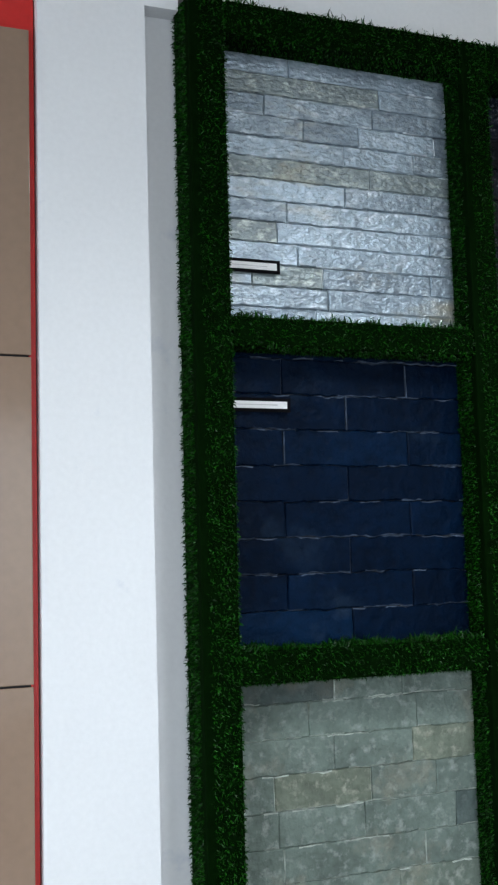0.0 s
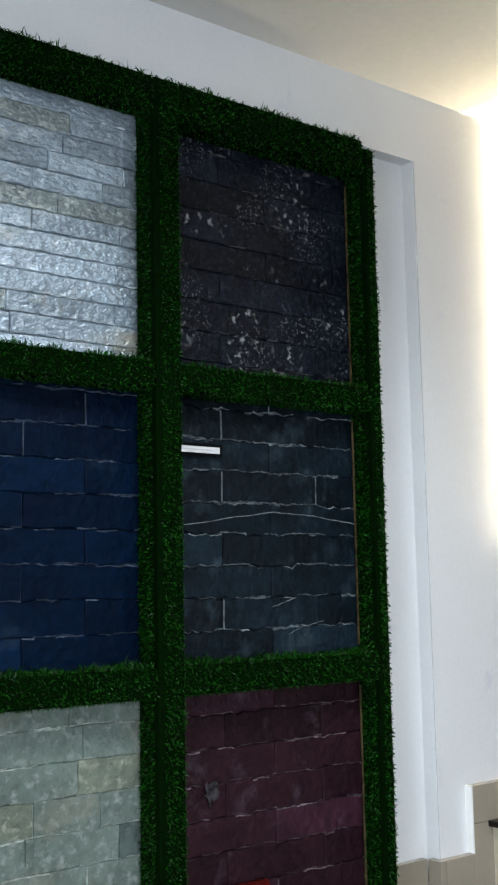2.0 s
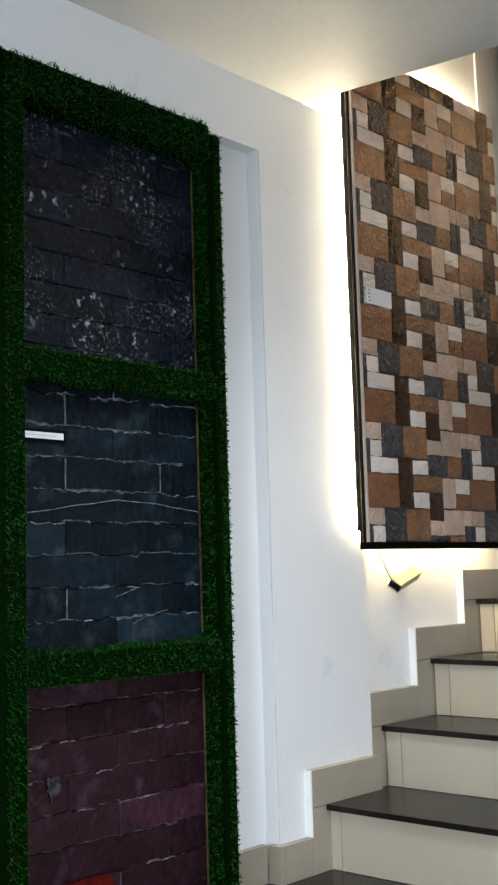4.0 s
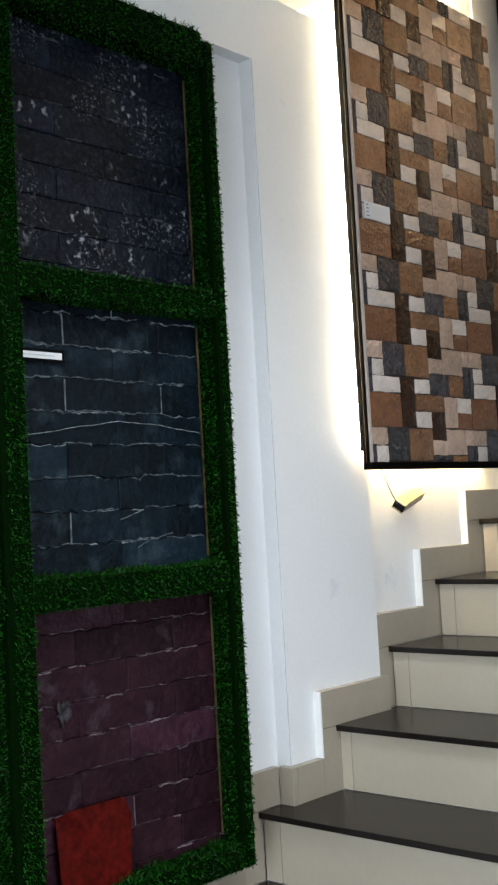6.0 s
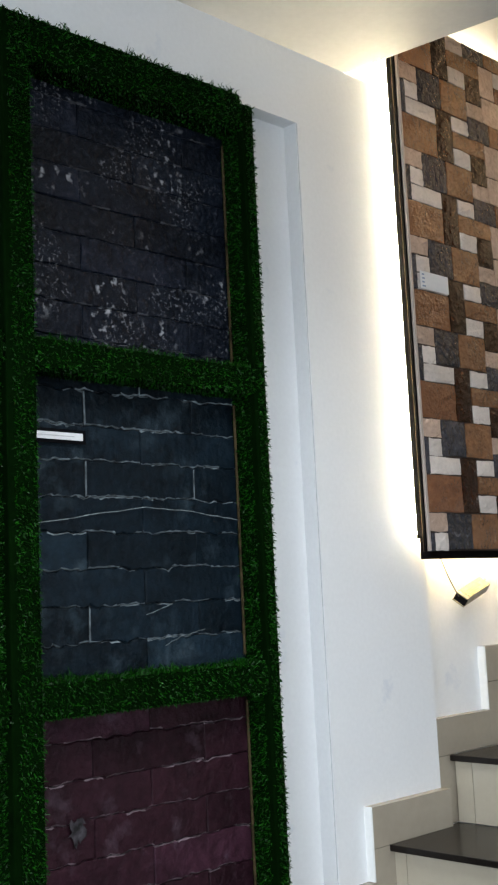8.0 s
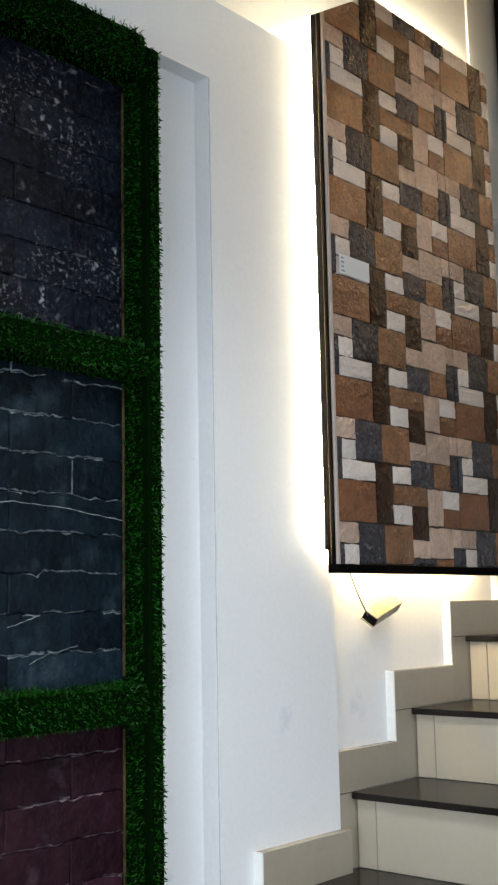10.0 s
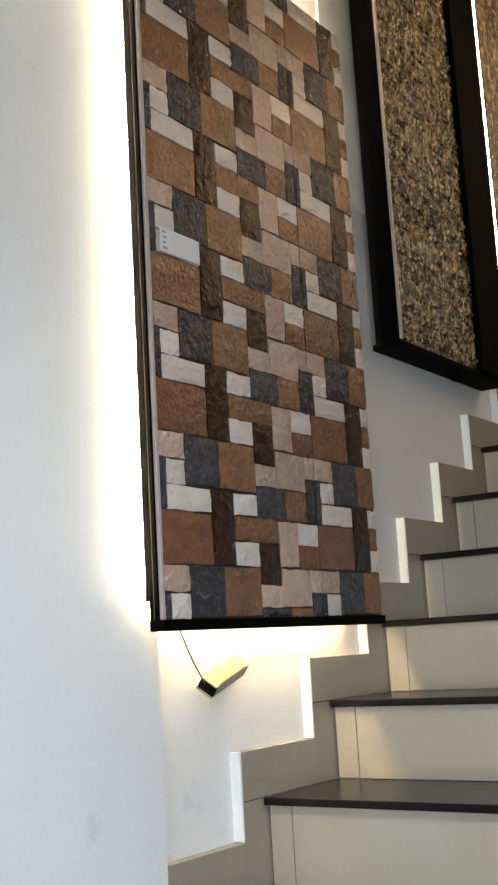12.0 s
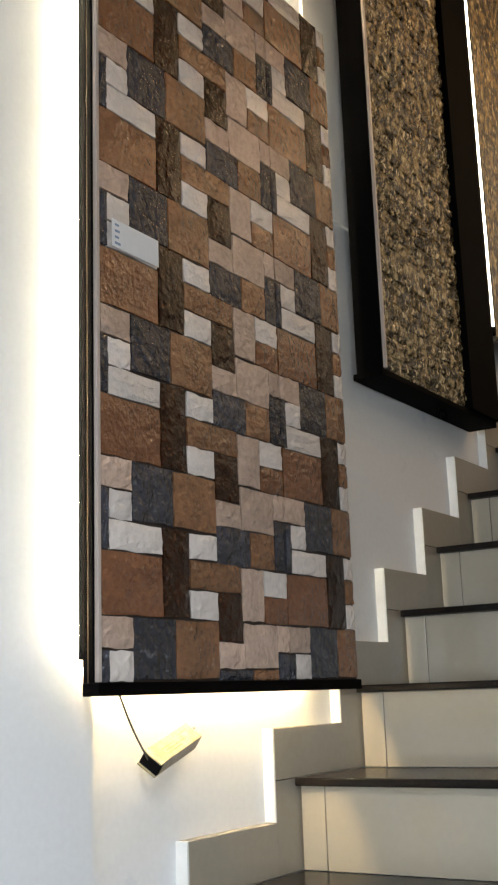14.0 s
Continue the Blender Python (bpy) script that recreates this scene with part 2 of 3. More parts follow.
M_TILE = {
    "brown": mosaic_stone("rust_brown_tile", (0.175, 0.070, 0.031), 0.30, 85, 0.60, (0.29, 0.15, 0.080), 1.0, 0.9, 0.12),
    "white": mosaic_stone("off_white_tile", (0.70, 0.63, 0.58), 0.10, 80, 0.68, (0.42, 0.37, 0.34), 0.8, 0.8, 0.08),
    "navy": mosaic_stone("charcoal_tile", (0.034, 0.035, 0.045), 0.5, 60, 0.58, (0.15, 0.15, 0.165), 2.0, 0.6, 0.25),
    "dark": mosaic_stone("dark_brown_tile", (0.024, 0.0078, 0.0030), 0.5, 70, 0.60, (0.17, 0.085, 0.040), 1.3, 0.40, 0.25),
    "tan": mosaic_stone("tan_tile", (0.21, 0.098, 0.044), 0.35, 80, 0.59, (0.34, 0.22, 0.135), 1.3, 0.9, 0.18),
    "pink": mosaic_stone("pinkish_beige_tile", (0.52, 0.375, 0.295), 0.18, 80, 0.64, (0.30, 0.20, 0.15), 1.2, 0.85, 0.18),
}
TILE_JOINT = mat("mosaic_joint", (0.030, 0.018, 0.012), 0.8)
GOLD_STONE = speckle(speckle(mat("golden_split_stone", (0.036, 0.025, 0.010), 0.18, vary=0.8, scale=32, bump=1.0, bscale=60, depth=0.010, per_object=0.5, stretch=(1.2, 1, 0.8), spec=0.7), (0.42, 0.31, 0.15), 40, 0.47, 0.60, (1.2, 1, 0.8)), (0.80, 0.66, 0.38), 60, 0.55, 0.63, (1.3, 1, 0.7))


# ---- builders ----
def mesh_ob(name, bm, material, parent=None, smooth=False):
    me = bpy.data.meshes.new(name)
    bm.to_mesh(me)
    bm.free()
    me.materials.append(material)
    if smooth:
        for p in me.polygons:
            p.use_smooth = True
    ob = new(name, me)
    if parent:
        ob.parent = parent
    return ob


def part(name, bm, material, parent, label=""):
    return tagged(mesh_ob(name, bm, material, parent), label)


def thing(name, label, category, group="", kind="", at=(0, 0, 0)):
    ob = new(name)
    ob.location = at
    ob.empty_display_size = 0.05
    return tagged(ob, label, category, group, kind)


def add_box(bm, x0, x1, y0, y1, z0, z1, bevel=0.0):
    r = bmesh.ops.create_cube(bm, size=1.0)
    for v in r["verts"]:
        v.co = Vector((x0 + (v.co.x + 0.5) * (x1 - x0), y0 + (v.co.y + 0.5) * (y1 - y0), z0 + (v.co.z + 0.5) * (z1 - z0)))
    if bevel:
        edges = list({e for v in r["verts"] for e in v.link_edges})
        bmesh.ops.bevel(bm, geom=edges, offset=bevel, segments=2, affect="EDGES", profile=0.6)
    return bm


def box(x0, x1, y0, y1, z0, z1, bevel=0.0):
    return add_box(bmesh.new(), x0, x1, y0, y1, z0, z1, bevel)


def structure(name, bm, material, label, category="wall"):
    return tagged(mesh_ob(name, bm, material), label, category, "", "structure")


# ---- setting: walls, ceilings, floor ----
FACE, NICHE, REAR = 0.0, 0.045, 0.25      # planes of the left wall
WALL_R = 0.025                            # plane of the stair wall
COR = 0.252                               # where the left wall's face ends
CEIL_Z, BEAM_Z = 2.89, 2.692

w = box(-0.1605, COR, FACE, REAR, 0, CEIL_Z)
add_box(w, -0.1655, -0.1640, FACE + 0.0015, NICHE, 0, BEAM_Z)
add_box(w, -2.018, -1.795, FACE, REAR, 0, CEIL_Z)
add_box(w, -1.795, -1.722, FACE, NICHE, 2.664, BEAM_Z)
add_box(w, -1.795, -0.1605, NICHE, REAR, 0, BEAM_Z)
add_box(w, -1.795, -0.1605, FACE, REAR, BEAM_Z, CEIL_Z)
structure("wall_north", w, WHITE, "white painted wall with a shallow recess under a beam")

w = box(COR, 4.2, WALL_R, REAR, 0, 5.2)
add_box(w, COR - 0.4, COR, 0.06, REAR, CEIL_Z, 5.2)
structure("wall_stair", w, WHITE, "white painted wall rising beside the stairs")
structure("trim_2", box(-0.1637, -0.1606, 0.002, 0.012, 0.80, BEAM_Z - 0.001), J_FAINT, "grey hairline joint at the edge of the recess", "joint")
structure("trim", box(1.07, 4.2, WALL_R - 0.008, WALL_R, 2.70, 5.2), WHITE, "white plaster band standing proud of the stair wall", "plaster band")

structure("wall_northwest", box(-5.5, -2.021, 0.02, REAR, 0, CEIL_Z), RED, "red painted wall behind brown tiles")
structure("wall_east", box(4.2, 4.4, -1.6, REAR, 0, 5.2), WHITE, "white wall at the head of the stairs")
w = box(0.3, 2.9, -1.75, -1.6, 0, 5.2)
add_box(w, 4.0, 4.2, -1.75, -1.6, 0, 5.2)
add_box(w, 2.9, 4.0, -1.75, -1.6, 0, 2.9)
add_box(w, 2.9, 4.0, -1.75, -1.6, 4.3, 5.2)
structure("wall_stair_south", w, WHITE, "white wall on the open side of the stairs")
structure("wall_southeast", box(0.3, 0.45, -5.3, -1.75, 0, CEIL_Z), WHITE, "plain white side wall")
w = box(-5.5, 0.3, -5.5, -5.3, 2.6, CEIL_Z)
add_box(w, -0.5, 0.3, -5.5, -5.3, 0, 2.6)
add_box(w, -5.5, -4.7, -5.5, -5.3, 0, 2.6)
add_box(w, -4.7, -0.5, -5.5, -5.3, 0, 0.3)
structure("wall_south", w, WHITE, "white wall around a glazed shop front")
w = box(-5.7, -5.5, -5.5, REAR, 2.6, CEIL_Z)
add_box(w, -5.7, -5.5, -0.6, REAR, 0, 2.6)
add_box(w, -5.7, -5.5, -5.5, -4.2, 0, 2.6)
add_box(w, -5.7, -5.5, -4.2, -0.6, 0, 0.3)
structure("wall_west", w, WHITE, "white wall around a glazed shop front")

bm = bmesh.new()
top = [(-5.7, -5.5), (0.94, -5.5), (0.045, 0.0), (0.045, REAR), (-5.7, REAR)]
lo = [bm.verts.new((x, y, CEIL_Z)) for x, y in top]
hi = [bm.verts.new((x, y, CEIL_Z + 0.22)) for x, y in top]
bm.faces.new(lo[::-1]), bm.faces.new(hi)
for i in range(5):
    j = (i + 1) % 5
    bm.faces.new((lo[i], lo[j], hi[j], hi[i]))
bmesh.ops.recalc_face_normals(bm, faces=bm.faces)
structure("ceiling", bm, CEIL, "white plastered ceiling ending at the stairwell", "ceiling")
w = box(-0.2, 4.4, -5.5, REAR, 5.2, 5.4)
structure("ceiling_stairwell", w, CEIL, "white ceiling high over the stairs", "ceiling")
structure("wall_stairwell", box(-0.25, -0.2, -5.5, REAR, CEIL_Z + 0.22, 5.2), WHITE, "white wall above the ceiling slab")
structure("wall_stairwell_south", box(-0.2, 4.4, -5.6, -5.5, CEIL_Z + 0.22, 5.2), WHITE, "white wall above the ceiling slab")
structure("floor", box(-5.7, 4.4, -5.5, REAR, -0.2, 0.0), FLOOR, "dark polished granite floor", "floor")


def shop_window(name, m, width, height, panes, label="large glazed shop front in grey aluminium"):
    e = thing(name, label, "window", kind="structure")
    step = width / panes
    for i in range(panes + 1):
        part("mullion", box(-width / 2 + i * step - 0.03, -width / 2 + i * step + 0.03, -0.04, 0.04, 0, height), ALU, e)
    for i in range(panes):
        x0 = -width / 2 + i * step + 0.03
        part("rail", box(x0, x0 + step - 0.06, -0.035, 0.035, 0, 0.06), ALU, e)
        part("rail", box(x0, x0 + step - 0.06, -0.035, 0.035, height - 0.06, height), ALU, e)
        g = part("pane", box(x0, x0 + step - 0.06, -0.004, 0.004, 0.06, height - 0.06), GLASS, e)
        g.visible_shadow = False
    e.matrix_world = m
    return e


# the stair-head window is unseen, added as an opening for the warm fill
shop_window("window_3", pose(3.45, -1.70, 2.9), 1.1, 1.4, 2, "aluminium window beside the stair head")
shop_window("window_1", pose(-2.6, -5.4, 0.3), 4.2, 2.3, 4)
shop_window("window_2", pose(-5.6, -2.4, 0.3, 0, 0, 90), 3.6, 2.3, 3)

# brown tiles left of the white pier
pier = thing("tile_cladding", "glossy brown wall tiles in a red surround", "wall tiles", kind="structure")
part("backing", box(-5.45, -2.037, 0.012, 0.0198, 0.0, 2.571), J_DARK, pier, "dark bedding in the tile joints")
for r in range(5):
    z0 = 1.302 + (r - 3) * 0.622 + 0.622
    for c in range(3):
        x1 = -2.033 - c * 1.2
        z1 = 2.575 if r == 3 else min(z0 + 0.618, 2.575)
        if z1 - max(z0, 0) > 0.05:
            part("tile", box(x1 - 1.196, x1, 0.004, 0.02, max(z0, 0.0), z1, 0.002), BROWN_TILE, pier)

# ---- stairs ----
NOSE = [-1.115, -0.836, -0.557, -0.275, 0.004, 0.297, 0.566, 0.851, 1.127, 1.374, 1.615, 1.86, 2.11, 2.36, 2.61, 2.86]
RISE = 0.175
STAIR_Y = -1.3
stairs = thing("staircase", "staircase with cream tiled risers and black granite treads", "stairs", kind="structure")
for k, nx in enumerate(NOSE):
    z = RISE * (k + 1)
    end = NOSE[k + 1] + 0.018 if k + 1 < len(NOSE) else 4.2
    part("step_core", box(nx + 0.03, end + 0.012, STAIR_Y + 0.01, WALL_R, z - RISE if k else 0, z - 0.0165), GROUT, stairs)
    y0 = -0.004 if k > 3 else 0.022
    part("riser", box(nx + 0.018, nx + 0.03, y0 - 0.052, y0, z - RISE + 0.001, z - 0.017, 0.0012), CREAM, stairs)
    part("riser", box(nx + 0.018, nx + 0.03, STAIR_Y, y0 - 0.054, z - RISE + 0.001, z - 0.017, 0.0012), CREAM, stairs)
    part("tread", box(nx, end, STAIR_Y - 0.02, -0.001 if k > 3 else 0.024, z - 0.016, z, 0.003), GRANITE, stairs, "polished black granite tread")

# stepped tile skirting along the wall
skirt = thing("baseboard", "beige tile skirting stepping up beside the stairs", "skirting", kind="structure")
SKIRT_H = 0.097
for k, nx in enumerate(NOSE[:-2]):
    z = RISE * (k + 1)
    sx = nx - 0.058
    nxt = NOSE[k + 1] - 0.058
    if k > 5:
        sx, nxt = sx - 0.010, nxt - 0.010
    if k == 4:
        nxt = COR + 0.012
    if k == 5:
        sx, nxt = COR + 0.001, nxt - 0.010
    left = sx < 0.2
    if k == 3:                       # wraps the end of the recess
        part("tile", box(-0.352, -0.186, NICHE - 0.02, NICHE, z, z + SKIRT_H, 0.001), PORCELAIN, skirt)
        part("tile", box(sx, nx + 0.017, NICHE - 0.02, NICHE, z - RISE, z - 0.0015, 0.001), PORCELAIN, skirt)
        part("tile", box(-0.185, -0.165, -0.022, NICHE - 0.021, z, z + SKIRT_H, 0.001), PORCELAIN, skirt)
        part("tile", box(-0.164, nxt - 0.001, -0.022, FACE, z, z + SKIRT_H, 0.001), PORCELAIN, skirt)
        continue
    if k < 3:
        part("tile", box(sx, nxt, NICHE - 0.02, NICHE, z, z + SKIRT_H, 0.001), PORCELAIN, skirt)
        part("tile", box(sx, nx + 0.02, NICHE - 0.02, NICHE, z - RISE, z - 0.001, 0.001), PORCELAIN, skirt)
        continue
    y0, y1 = (-0.024, FACE) if left else (0.0, WALL_R)
    part("tile", box(sx, nxt - 0.001, y0, y1, z, z + SKIRT_H, 0.001), PORCELAIN, skirt)
    part("tile", box(sx, nx + 0.03, y0 + 0.001, y1, z - RISE, z - 0.0015, 0.001), PORCELAIN, skirt)
    if k != 5:
        part("tile_edge", box(sx - 0.004, sx, y0 + 0.001, y1, z - RISE + SKIRT_H + 0.001, z + SKIRT_H), GROUT, skirt, "white filler on the cut tile edge")


# ---- display rack covered in artificial turf ----
XL0, XL1, XC0, XC1, XR0, XR1 = -1.726, -1.632, -1.075, -0.992, -0.416, -0.364
ZT1, ZT0, ZA1, ZA0, ZB1, ZB0, ZF1, ZF0 = 2.670, 2.583, 2.020, 1.945, 1.350, 1.270, 0.670, 0.600
YF, YB = -0.060, 0.043
rng = random.Random(5)


def turf_bar(name, x0, x1, z0, z1, parent, density=34000):
    """A wooden bar wrapped in artificial turf, its blades as small bent strips."""
    y0, y1 = YF + 0.010, YB
    ax0, ax1, az0, az1 = x0 + 0.008, x1 - 0.008, z0 + 0.008, z1 - 0.008
    upright = z1 - z0 > x1 - x0
    verts, faces = [], []

    V = Vector
    sides = [
        (V((ax0, y0, az0)), V((ax1 - ax0, 0, 0)), V((0, 0, az1 - az0)), V((0, -1, 0))),
        (V((ax0, y0, az0)), V((0, y1 - y0, 0)), V((0, 0, az1 - az0)), V((-1, 0, 0))),
        (V((ax1, y0, az0)), V((0, y1 - y0, 0)), V((0, 0, az1 - az0)), V((1, 0, 0))),
        (V((ax0, y0, az1)), V((ax1 - ax0, 0, 0)), V((0, y1 - y0, 0)), V((0, 0, 1))),
        (V((ax0, y0, az0)), V((ax1 - ax0, 0, 0)), V((0, y1 - y0, 0)), V((0, 0, -1))),
    ]
    for o, u, v, n in sides:
        for _ in range(int(u.length * v.length * density)):
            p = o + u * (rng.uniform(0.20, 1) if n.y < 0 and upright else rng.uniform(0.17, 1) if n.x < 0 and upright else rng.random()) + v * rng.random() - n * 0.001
            lean = V((rng.gauss(0, 0.55), rng.gauss(0, 0.55), rng.gauss(-0.25, 0.5)))
            d1 = (n + lean * 0.8).normalized()
            d2 = (n * 0.35 + lean + V((0, 0, -0.25))).normalized()
            ln = rng.uniform(0.006, 0.0125)
            if n.z > 0.5:            # long tousled pile along the top edges
                ln *= 1.65 + 1.0 * math.sin(p.x * 19 + 0.4) * math.sin(p.x * 47 + 1)
                lean.y -= 0.5
            elif n.z < -0.5:
                ln *= 0.6
            s = d1.cross(V((rng.gauss(0, 1), rng.gauss(0, 1), rng.gauss(0, 1)))).normalized() * rng.uniform(0.0008, 0.0015)
            m = p + d1 * ln * 0.55
            i = len(verts)
            verts.extend((p - s, p + s, m + s, m - s, m + d2 * ln * 0.5))
            faces.append((i, i + 1, i + 2, i + 3))
            faces.append((i + 3, i + 2, i + 4))
    me = bpy.data.meshes.new("turf")
    me.from_pydata([tuple(v) for v in verts], [], faces)
    me.materials.append(TURF)
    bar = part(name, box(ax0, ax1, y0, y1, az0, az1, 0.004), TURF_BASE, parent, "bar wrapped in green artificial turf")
    t = new("turf", me)
    t.parent = bar
    tagged(t, kind="stuff")
    return bar


rack = thing("display_rack", "display rack with bars wrapped in green artificial turf", "display rack")
for x0, x1, z1 in ((XL0, XL1, ZT1 + 0.016), (XC0, XC1, ZT1 + 0.016), (XR0, XR1, ZT1 - 0.004)):
    turf_bar("stile", x0, x1, ZF0, z1, rack)
for z0, z1, rise in ((ZT0, ZT1, 0.016), (ZA0, ZA1, 0), (ZB0, ZB1, 0), (ZF0, ZF1, 0)):
    turf_bar("rail", XL1 - 0.012, XC0 + 0.012, z0 + rise, z1 + rise, rack)
    turf_bar("rail", XC1 - 0.012, XR0 + 0.012, z0, z1 + rise, rack)
for z0, z1 in ((ZA1, ZT0), (ZB1, ZA0), (ZF1, ZB0)):
    part("batten", box(XR0 + 0.001, XR0 + 0.006, 0.016, 0.022, z0 + 0.01, z1 - 0.01, 0.002), WOOD, rack, "raw wooden batten beside the stone")


# ---- stone sample panels in the rack ----
def stone_brick(x0, x1, z0, z1, y, depth, rough, seed, chip=0.0030):
    r = random.Random(seed)
    nx, nz = max(2, min(14, round((x1 - x0) / 0.022))), 2
    verts, faces = [], []
    for j in range(nz + 1):
        for i in range(nx + 1):
            edge = i in (0, nx) or j in (0, nz)
            jx = r.uniform(-1, 1) * chip if edge else r.uniform(-0.006, 0.006)
            jz = r.uniform(-1, 1) * chip if edge else r.uniform(-0.004, 0.004)
            d = rough * (r.uniform(-1.3, 0.0) if edge else r.uniform(-0.6, 1))
            verts.append((x0 + (x1 - x0) * i / nx + jx, y - depth - d, z0 + (z1 - z0) * j / nz + jz))
    for j in range(nz):
        for i in range(nx):
            a = j * (nx + 1) + i
            faces.append((a, a + 1, a + nx + 2, a + nx + 1))
    ring = [i for i in range(nx + 1)] + [j * (nx + 1) + nx for j in range(1, nz + 1)] + [nz * (nx + 1) + i for i in range(nx - 1, -1, -1)] + [j * (nx + 1) for j in range(nz - 1, 0, -1)]
    n0 = len(verts)
    for a in ring:
        verts.append((verts[a][0], y + 0.004, verts[a][2]))
    for q in range(len(ring)):
        q2 = (q + 1) % len(ring)
        faces.append((ring[q2], ring[q], n0 + q, n0 + q2))
    me = bpy.data.meshes.new("brick")
    me.from_pydata(verts, [], faces)
    return me


def bed_line(seed, x0, x1, wave):
    """A bed joint broken into scallops: offset in height along x, shared by the courses above and below it."""
    r = random.Random(seed)
    arcs, x = [], x0 - 0.03
    while x < x1 + 0.03:
        width = r.uniform(0.022, 0.060)
        arcs.append((x, width, wave * (r.uniform(0.35, 1.0) if r.random() < 0.62 else r.uniform(-0.25, 0.1))))
        x += width
    ripple = [r.uniform(-0.18, 0.18) * wave for _ in range(97)]

    def height(x):
        for a, width, dip in arcs:
            if x < a + width:
                u = (x - a) / width
                return wave * 0.3 - dip * 3.2 * u * (1 - u) + ripple[int(x * 140) % 97]
        return 0.0
    return height


def slate_brick(x0, x1, z0, z1, y, depth, rough, seed, low, high, worn):
    """A split brick: nearly flat face between two bed lines, and thin chips (second material) along its edges, paled
    for the light they catch.
    """
    r = random.Random(seed)
    w, h = x1 - x0, z1 - z0
    nx = max(2, min(38, round(w / 0.008)))
    nz = 5
    lean = r.uniform(-0.003, 0.003)
    tilt_x, tilt_z = r.uniform(-1, 1) * rough * 0.6, r.uniform(-1, 1) * rough * 0.6
    verts, faces, slots = [], [], []
    thin = [r.uniform(0.0010, 0.0040) for _ in range(2 * nx + 2)]
    for j in range(nz + 1):
        for i in range(nx + 1):
            u = i / nx
            x = x0 + w * u
            lo_z, hi_z = z0 + low(x), z1 + high(x)
            z = (lo_z, lo_z + thin[i], lo_z + (hi_z - lo_z) * 0.36, lo_z + (hi_z - lo_z) * 0.68, hi_z - thin[nx + 1 + i], hi_z)[j]
            side, bed = i in (0, nx), j in (0, nz)
            d = depth + tilt_x * (u - 0.5) + tilt_z * (j / nz - 0.5)
            d += rough * (r.uniform(-1.3, -0.7) if side or bed else r.uniform(-0.08, 0.08))
            if not (side or bed):
                x += r.uniform(-0.003, 0.003)
            if i in (1, nx - 1) and nx > 3:
                x = x0 + 0.0022 if i == 1 else x1 - 0.0022
            verts.append((x + lean * (j / nz - 0.5), y - d, z))
    runs = {}
    for j in range(nz):
        for i in range(nx):
            a = j * (nx + 1) + i
            faces.append((a, a + 1, a + nx + 2, a + nx + 1))
            if j in (0, nz - 1):
                key, chance = (j, (i + 2) // 6), worn * (1.0 if j == 0 else 0.45)
            elif i in (0, nx - 1) and nx > 3:
                key, chance = (-1, i), worn * 0.45
            else:
                key = None
            if key and key not in runs:
                runs[key] = r.random() < chance
            slots.append(1 if key and runs[key] else 0)
    ring = [i for i in range(nx + 1)] + [j * (nx + 1) + nx for j in range(1, nz + 1)] + [nz * (nx + 1) + i for i in range(nx - 1, -1, -1)] + [j * (nx + 1) for j in range(nz - 1, 0, -1)]
    n0 = len(verts)
    for a in ring:
        verts.append((verts[a][0], y + 0.004, verts[a][2]))
    for q in range(len(ring)):
        q2 = (q + 1) % len(ring)
        faces.append((ring[q2], ring[q], n0 + q, n0 + q2))
        slots.append(0)
    me = bpy.data.meshes.new("brick")
    me.from_pydata(verts, [], faces)
    me.polygons.foreach_set("material_index", slots)
    return me


def stone_panel(x0, x1, z0, z1, row_h, lengths, gap, stone, chips, rough, label, seed, bond, depth=0.008, wave=0.0022, worn=0.6, bedding=J_DARK):
    """A backing with rows of split bricks: in running bond from (z of a bed joint, x of an upright joint above it), or of random lengths where only the bed is given."""
    e = thing("stone_panel", label, "stone panel", "stone samples in the rack", at=((x0 + x1) / 2, 0.04, z0))
    inv = Matrix.Translation((-(x0 + x1) / 2, -0.04, -z0))
    back = part("backing", box(x0, x1, 0.032, 0.043, z0, z1), bedding, e)
    back.data.transform(inv)
    r = random.Random(seed)
    row = math.floor((z0 - bond[0]) / row_h)
    z = bond[0] + row * row_h
    flat = bed_line(0, x0, x1, 0.0)
    beds = {}
    while z < z1 - 0.012:
        if len(bond) > 1:
            x = bond[1] + (row % 2) * lengths / 2
            x -= math.ceil((x - x0) / lengths) * lengths
        else:
            x = x0 - r.uniform(0, lengths[0])
        for k in (row, row + 1):
            beds.setdefault(k, bed_line(seed * 100 + k, x0, x1, wave))
        while x < x1 - 0.01:
            ln = lengths if len(bond) > 1 else r.uniform(*lengths)
            a, b = max(x, x0), min(x + ln, x1)
            lo_z, hi_z = max(z, z0), min(z + row_h, z1)
            low = beds[row] if lo_z == z else flat
            high = beds[row + 1] if hi_z == z + row_h else flat
            x += ln
            if b - a < 0.012 or hi_z - lo_z < 0.012:
                continue
            me = slate_brick(a + gap / 2, b - gap / 2, lo_z + gap / 2, hi_z - gap / 2, 0.034, depth + r.uniform(-0.4, 0.5) * rough, rough, r.random(), low, high, worn)
            me.transform(inv)
            me.materials.append(stone)
            me.materials.append(chips)
            ob = new("brick", me)
            ob.parent = e
        z += row_h
        row += 1
    return e


